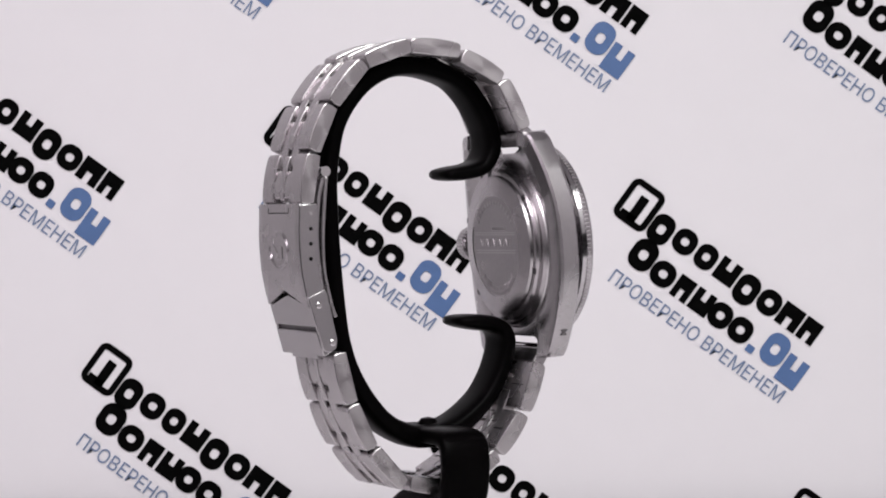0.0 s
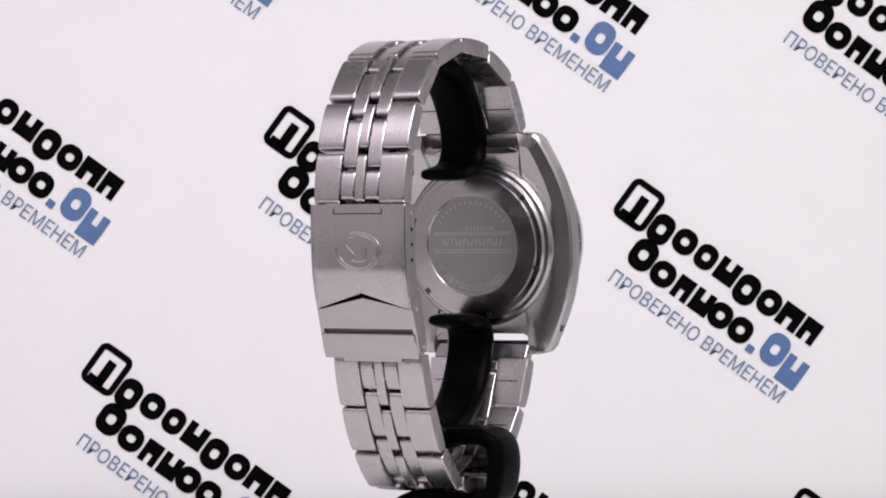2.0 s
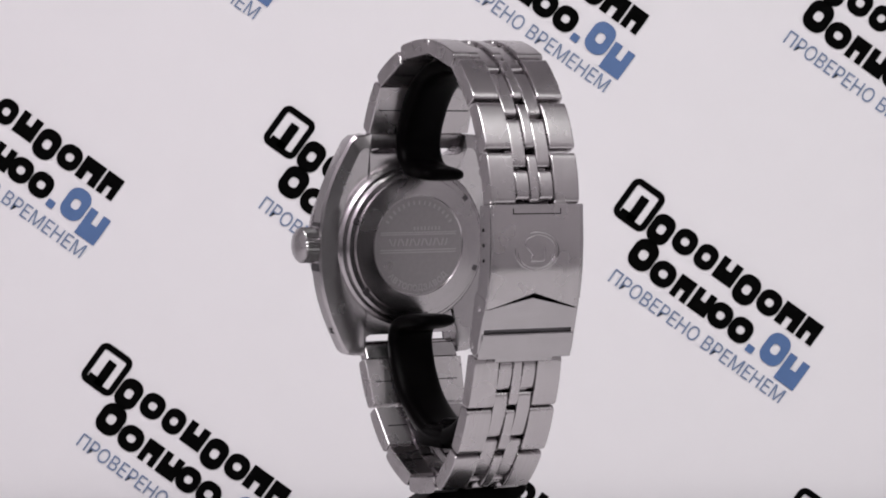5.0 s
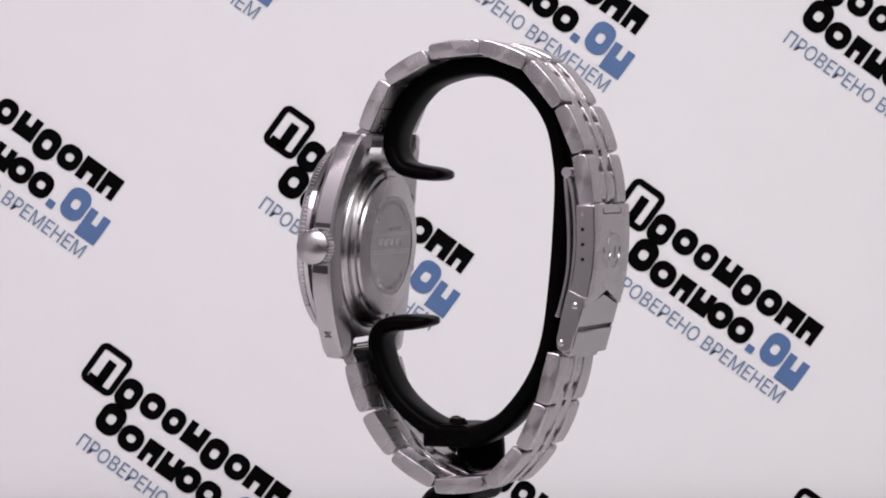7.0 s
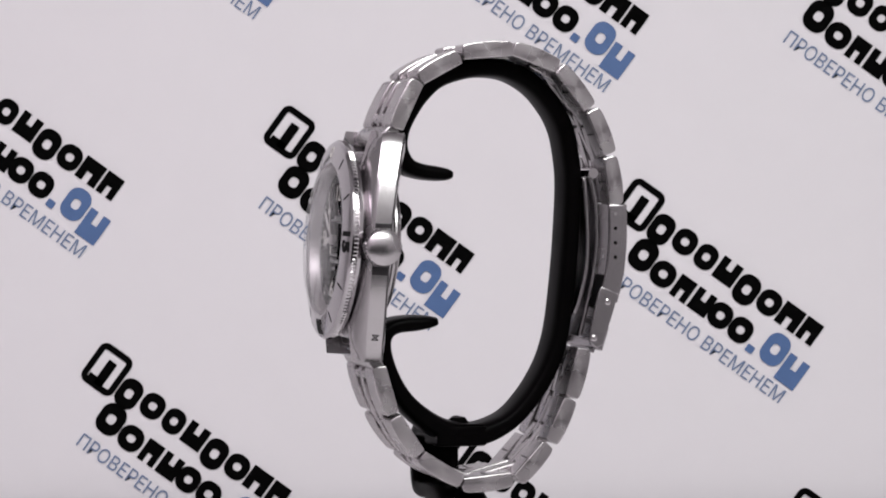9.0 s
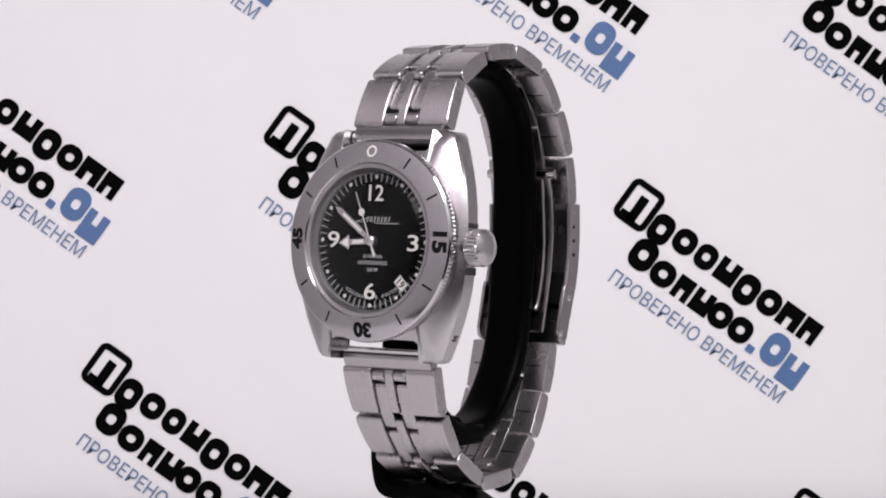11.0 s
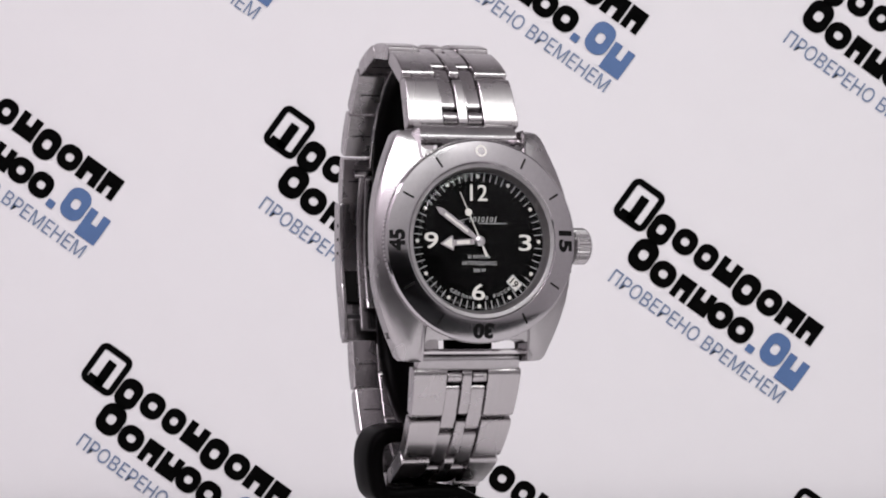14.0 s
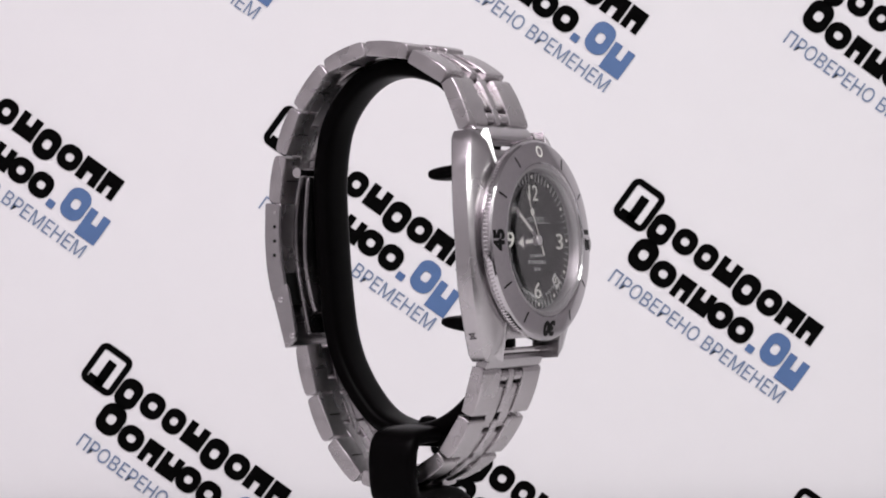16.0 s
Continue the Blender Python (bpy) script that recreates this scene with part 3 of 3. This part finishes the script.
def link_piece(a, b, x0, x1, x2, x3, thick, lift=0.0, trim=0.15):
    """A rounded link block from a to b; x0..x1 across at a, x2..x3 across at b."""
    (ay, az), (by, bz) = a, b
    l = math.hypot(by - ay, bz - az)
    t = ((by - ay) / l, (bz - az) / l)
    n = (-t[1], t[0])  # outward
    h = thick / 2
    prof = []
    steps = 18
    for i in range(steps + 1):
        f = 0.5 - 0.5 * math.cos(math.pi * i / steps)
        s = trim + (l - 2 * trim) * f
        e = min(f, 1 - f) * l
        turn = max(0, 1 - e / 0.8)
        # arched along the band, rounded off at both ends
        prof.append((s, h + lift + 0.2 - 0.42 * (2 * f - 1) ** 2 - 0.5 * (1 - math.sqrt(max(0, 1 - turn * turn)))))
    inner = [(l - trim - 0.25, -h + lift), (trim + 0.25, -h + lift)]
    pts = prof + [(l - trim + 0.05, -h * 0.2 + lift)] + inner + [(trim - 0.05, -h * 0.2 + lift)]
    bm = bmesh.new()
    rows = [[], []]
    for s, v in pts:
        f = s / l
        for k, x in ((0, x0 + (x2 - x0) * f), (1, x1 + (x3 - x1) * f)):
            rows[k].append(bm.verts.new((x, ay + t[0] * s + n[0] * v, az + t[1] * s + n[1] * v)))
    m = len(pts)
    bm.faces.new(rows[0])
    bm.faces.new(list(reversed(rows[1])))
    for i in range(m):
        bm.faces.new((rows[0][i], rows[1][i], rows[1][(i + 1) % m], rows[0][(i + 1) % m]))
    bmesh.ops.recalc_face_normals(bm, faces=bm.faces)
    rim = [e for e in bm.edges if len(e.link_faces) == 2 and any(len(f.verts) > 6 for f in e.link_faces)]
    bmesh.ops.bevel(bm, geom=rim, offset=0.24, segments=2, affect="EDGES", profile=0.5)
    return bm


def mid(a, b, f=0.5):
    return (a[0] + (b[0] - a[0]) * f, a[1] + (b[1] - a[1]) * f)


def bracelet(watch):
    for chain, widths, up in ((UPPER, UPPER_W, True), (LOWER, LOWER_W, False)):
        ends = [(edge(*a), edge(*b)) for a, b in chain]
        for k, (a, b) in enumerate(ends):
            # travel is clockwise seen from the crown side; outward lies to the left of it
            w0, w1 = widths[k] / 2, widths[k + 1] / 2
            link = part("bracelet_link", link_piece(a, b, -1.0, 1.0, -1.0, 1.0, 2.7, 0.4, -0.15), BRUSHED_LONG, watch, "brushed steel bracelet link", WF, 18)
            for s in (-1, 1):
                part("side_block", link_piece(a, b, *sorted((s * 4.15, s * w0)), *sorted((s * 4.15, s * w1)), 3.05, 0.3, -0.42), BRUSHED_LONG, link, "", WF, 18)
                m = mid(a, b)
                seam = box(*sorted((s * 4.6, s * (w0 - 1.2))), -0.06, 0.1, -0.08, 0.08)
                slope = math.degrees(math.atan2(b[1] - a[1], b[0] - a[0]))
                ny, nz = -(b[1] - a[1]), b[0] - a[0]
                l = math.hypot(ny, nz)
                part("pin_seam", moved(seam, Matrix.Translation((0, m[0] - ny / l * 1.24, m[1] - nz / l * 1.24)) @ pose(0, 0, 0, slope - 90, 0, 0)), BLACK_PAINT_AND_SHADE, link, "", WF)
            if k + 1 < len(ends):
                c = ends[k + 1]
                p, q = mid(a, b, 0.3 if up else 0.7), mid(c[0], c[1], 0.3 if up else 0.7)
                for s in (-1, 1):
                    part("connecting_bar", link_piece(p, q, *sorted((s * 1.12, s * 4.03)), *sorted((s * 1.12, s * 4.03)), 2.4, 0.45, 0.22), BRUSHED_LONG, link, "", WF, 18)
        # half bars at both ends of the chain
        for (p, q) in ((ends[0][0], mid(*ends[0], 0.3 if up else 0.7)), (mid(*ends[-1], 0.3 if up else 0.7), ends[-1][1])):
            for s in (-1, 1):
                part("half_bar", link_piece(p, q, *sorted((s * 1.12, s * 4.03)), *sorted((s * 1.12, s * 4.03)), 2.4, 0.45, 0.22), BRUSHED_LONG, link, "", WF, 18)
    # end pieces between the lugs
    for (p, q, w) in (((-14.8, 19.7), edge(676, 224), 10.3), ((-16.8, -20.6), edge(645, 650), 10.3)):
        bm = link_piece(p, q, -w, w, -w, w, 2.3, 0, 0.1) if p[1] > 0 else link_piece(q, p, -w, w, -w, w, 2.3, 0, 0.1)
        part("end_piece", bm, SATIN, watch, "steel end piece between the lugs", WF)


def clasp(watch):
    rim = [(355, 1104), (420, 1105), (470, 1102), (500, 1096), (524, 1091), (545, 1086)]

    def outer(py, depth=0.0):
        for (a, xa), (b, xb) in zip(rim, rim[1:]):
            if py <= b:
                break
        return edge(xa + (xb - xa) * (py - a) / (b - a) - depth * 9.16, py)

    path = spline([outer(py) for py in (360, 390, 420, 450, 480, 505, 524)], 4)

    def skin(path, x0, x1, thick, taper=0.0):
        rows = []
        bm = bmesh.new()
        m = len(path)
        for k, (y, z) in enumerate(path):
            a, b = path[max(k - 1, 0)], path[min(k + 1, m - 1)]
            l = math.hypot(b[0] - a[0], b[1] - a[1])
            ny, nz = -(b[1] - a[1]) / l, (b[0] - a[0]) / l
            rows.append([bm.verts.new((x, y - ny * d, z - nz * d)) for x, d in ((x0, 0), (x1, 0), (x1, thick), (x0, thick))])
        for a, b in zip(rows, rows[1:]):
            for i in range(4):
                bm.faces.new((a[i], a[(i + 1) % 4], b[(i + 1) % 4], b[i]))
        bm.faces.new(rows[0])
        bm.faces.new(list(reversed(rows[-1])))
        bmesh.ops.recalc_face_normals(bm, faces=bm.faces)
        bmesh.ops.bevel(bm, geom=[e for e in bm.edges if e.calc_face_angle(0) > 0.7], offset=0.3, segments=2, affect="EDGES", profile=0.5)
        return bm

    def shell():
        """The cover's curved sheet; its lower edge is notched to a shallow point in the middle."""
        bm = bmesh.new()
        cols = [-10.1, -9.9, -9.4, -8, -6, -4, -2, 0, 2, 4, 6, 8, 9.4, 9.9, 10.1]
        rows = []
        for depth in (0.0, 0.8):
            for i in range(19):
                row = []
                for x in cols:
                    py = 360 + (511 + 26 * min(1, abs(x) / 9.2) - 360) * i / 18
                    y, z = outer(py, depth + (0.0 if abs(x) < 9.6 else 0.1 if abs(x) < 10 else 0.35) * (depth == 0))
                    row.append(bm.verts.new((x, y, z)))
                rows.append(row)
        for blk in (rows[:19], rows[19:]):
            for a, b in zip(blk, blk[1:]):
                for i in range(len(cols) - 1):
                    bm.faces.new((a[i], a[i + 1], b[i + 1], b[i]))
        top, low = rows[:19], rows[19:]
        for a, b in ((top[0], low[0]), (top[-1], low[-1]), ([r[0] for r in top], [r[0] for r in low]), ([r[-1] for r in top], [r[-1] for r in low])):
            for i in range(len(a) - 1):
                bm.faces.new((a[i], a[i + 1], b[i + 1], b[i]))
        return bm

    cover = part("clasp_cover", shell(), BRUSHED_LONG, watch, "brushed steel folding clasp cover with embossed emblem", WF)
    for s in (-1, 1):
        x0, x1 = sorted((s * 10.15, s * 9.2))
        part("clasp_side", skin(path, x0, x1, 3.8), BRUSHED_SIDE, cover, "", WF)
        # uncut holes: black discs carry the shade inside, the polished one is a pin
        for py in (377, 403, 429, 455):
            y, z = edge(1082, py)
            bm = moved(lathe([(0, 0.05), (0.36, 0.05), (0.36, -0.2), (0, -0.2)], 16), Matrix.Translation((s * 10.16, y, z)) @ pose(0, 0, 0, 0, 0, 90 * s))
            part("pin_hole", bm, POLISHED if py == 377 else BLACK_PAINT_AND_SHADE, cover, "", WF)
    y, z = outer(376)
    # the slot is black bars on the surface, its shade put in as colour
    part("tongue_slot", join(box(-5.2, 5.2, y - 0.1, y + 0.03, z - 0.1, z + 0.1), box(-5.2, -5.0, y - 0.1, y + 0.03, z, z + 1.0), box(5.0, 5.2, y - 0.1, y + 0.03, z, z + 1.0)), BLACK_PAINT_AND_SHADE, cover, "", WF)
    # embossed ring emblem, plain
    emblem = bmesh.new()

    def stroke(points, r=0.17):
        """A raised bead that follows the cover's curve; points as across, up from the emblem's middle."""
        rings = []
        for k, (x, z) in enumerate(points):
            a, b = points[max(k - 1, 0)], points[min(k + 1, len(points) - 1)]
            l = math.hypot(b[0] - a[0], b[1] - a[1])
            nx, nz = -(b[1] - a[1]) / l, (b[0] - a[0]) / l
            y, zz = outer(440 - z * 9.16)
            rings.append([emblem.verts.new((x + nx * r * math.cos(t), y + r * 0.7 * math.sin(t), zz + nz * r * math.cos(t))) for t in [2 * math.pi * i / 8 for i in range(8)]])
        for a, b in zip(rings, rings[1:]):
            for i in range(8):
                emblem.faces.new((a[i], a[(i + 1) % 8], b[(i + 1) % 8], b[i]))

    for rx, rz, a0, a1 in ((4.7, 3.6, -190, 120), (4.1, 3.1, -175, 100)):
        stroke([(-rx * math.cos(radians(a)), rz * math.sin(radians(a))) for a in range(a0, a1, 10)])
    stroke([(0.6, 3.0), (2.2, 2.4), (2.6, 1.2), (1.6, 0.2), (0.8, -0.6), (1.2, -1.4)])
    stroke([(1.4, -1.7), (-0.6, -1.9), (-1.6, -1.7), (-1.7, 0.6)])
    part("emblem", emblem, BRUSHED_SIDE, cover, "plain embossed ring emblem", WF)
    # the safety latch below, with its pointed upper edge
    top, low = edge(1086, 516), edge(1056, 618)
    d = Vector((low[0] - top[0], low[1] - top[1]))
    l = d.length
    lean = math.degrees(math.atan2(-d.x, -d.y))
    at = WF @ Matrix.Translation((0, top[0], top[1])) @ pose(0, 0, 0, -lean, 0, 0)
    latch = part("safety_latch", plate([(-10.2, -2.5), (-9.2, -2.45), (-3.8, -1.15), (0, -0.3), (3.8, -1.15), (9.2, -2.45), (10.2, -2.5), (10.2, -6.4), (-10.2, -6.4)], -1.0, 0.35, 0.1), BRUSHED_SIDE, watch, "brushed steel fold-over safety latch", at)
    # black plate behind the pointed edge paints the shade of the gap
    part("latch_gap_shade", box(-9.2, 9.2, -2.4, -1.4, -4, 2.5), BLACK_PAINT_AND_SHADE, latch, "", at)
    # sunken dark strip in the gap between latch plate and flap
    part("latch_lip", box(-9.8, 9.8, -1.0, -0.2, -7.4, -6.3, 0.1), DARK_MARKS_AND_SHADE, latch, "", at)
    part("latch_flap", join(box(-10.0, 10.0, -1.0, 0.55, -12.2, -7.2, 0.3), box(-6.2, 6.2, -1.0, 0.2, -12.9, -12.0, 0.1)), BRUSHED_SIDE, latch, "", at)
    for s in (-1, 1):
        x0, x1 = sorted((s * 10.25, s * 9.4))
        part("latch_side", prism([(0.3, -0.6), (-3.4, 0.0), (-3.6, -1.2), (-3.1, -10.0), (-2.4, -11.4), (-1.0, -12.0), (0.3, -11.0)], x0, x1, 0.2), BRUSHED_SIDE, latch, "", at)
        for z, y in ((-2.6, -1.3), (-10.2, -2.0)):
            bm = moved(lathe([(0, 0.1), (0.4, 0.1), (0.62, 0), (0.62, -0.2), (0, -0.2)], 16), Matrix.Translation((s * 10.27, y, z)) @ pose(0, 0, 0, 0, 0, 90 * s))
            part("rivet", bm, POLISHED, latch, "", at)
    # folded plates inside
    for k, pts in enumerate((((1046, 300), (1058, 350), (1062, 420), (1055, 490), (1040, 560), (1030, 600)), ((1040, 312), (1044, 360), (1047, 420), (1044, 480), (1030, 540), (1022, 560)))):
        part("folding_plate", skin(spline([edge(*p) for p in pts], 4), -7.0 + k, 7.0 - k, 0.9), BACK_STEEL, watch, "polished steel folding plate of the clasp", WF)
    y, z = edge(1046, 304)
    part("hinge_pin", moved(lathe([(0, 8.2), (1.0, 8.2), (1.0, -8.2), (0, -8.2)], 18), Matrix.Translation((0, y, z)) @ pose(0, 0, 0, 0, 0, 90)), POLISHED, watch, "", WF)


def wristwatch():
    watch = tagged(new("wristwatch"), "steel diver's wristwatch with black dial and steel bracelet", "wristwatch")
    watch_case(watch)
    bezel(watch)
    dial(watch)
    crystal(watch)
    crown(watch)
    case_back(watch)
    bracelet(watch)
    clasp(watch)
    return watch


room()
banner()
table_turner = turntable()
stand_thing = watch_stand()
watch_thing = wristwatch()


# ---- what moves: all turns with the turntable ----
def motions():
    rows = [(t, pose(AXIS_X, 0, 0, 0, 0, a)) for t, a in TURN]
    for thing in (table_turner, stand_thing, watch_thing):
        walk(thing, rows)


motions()
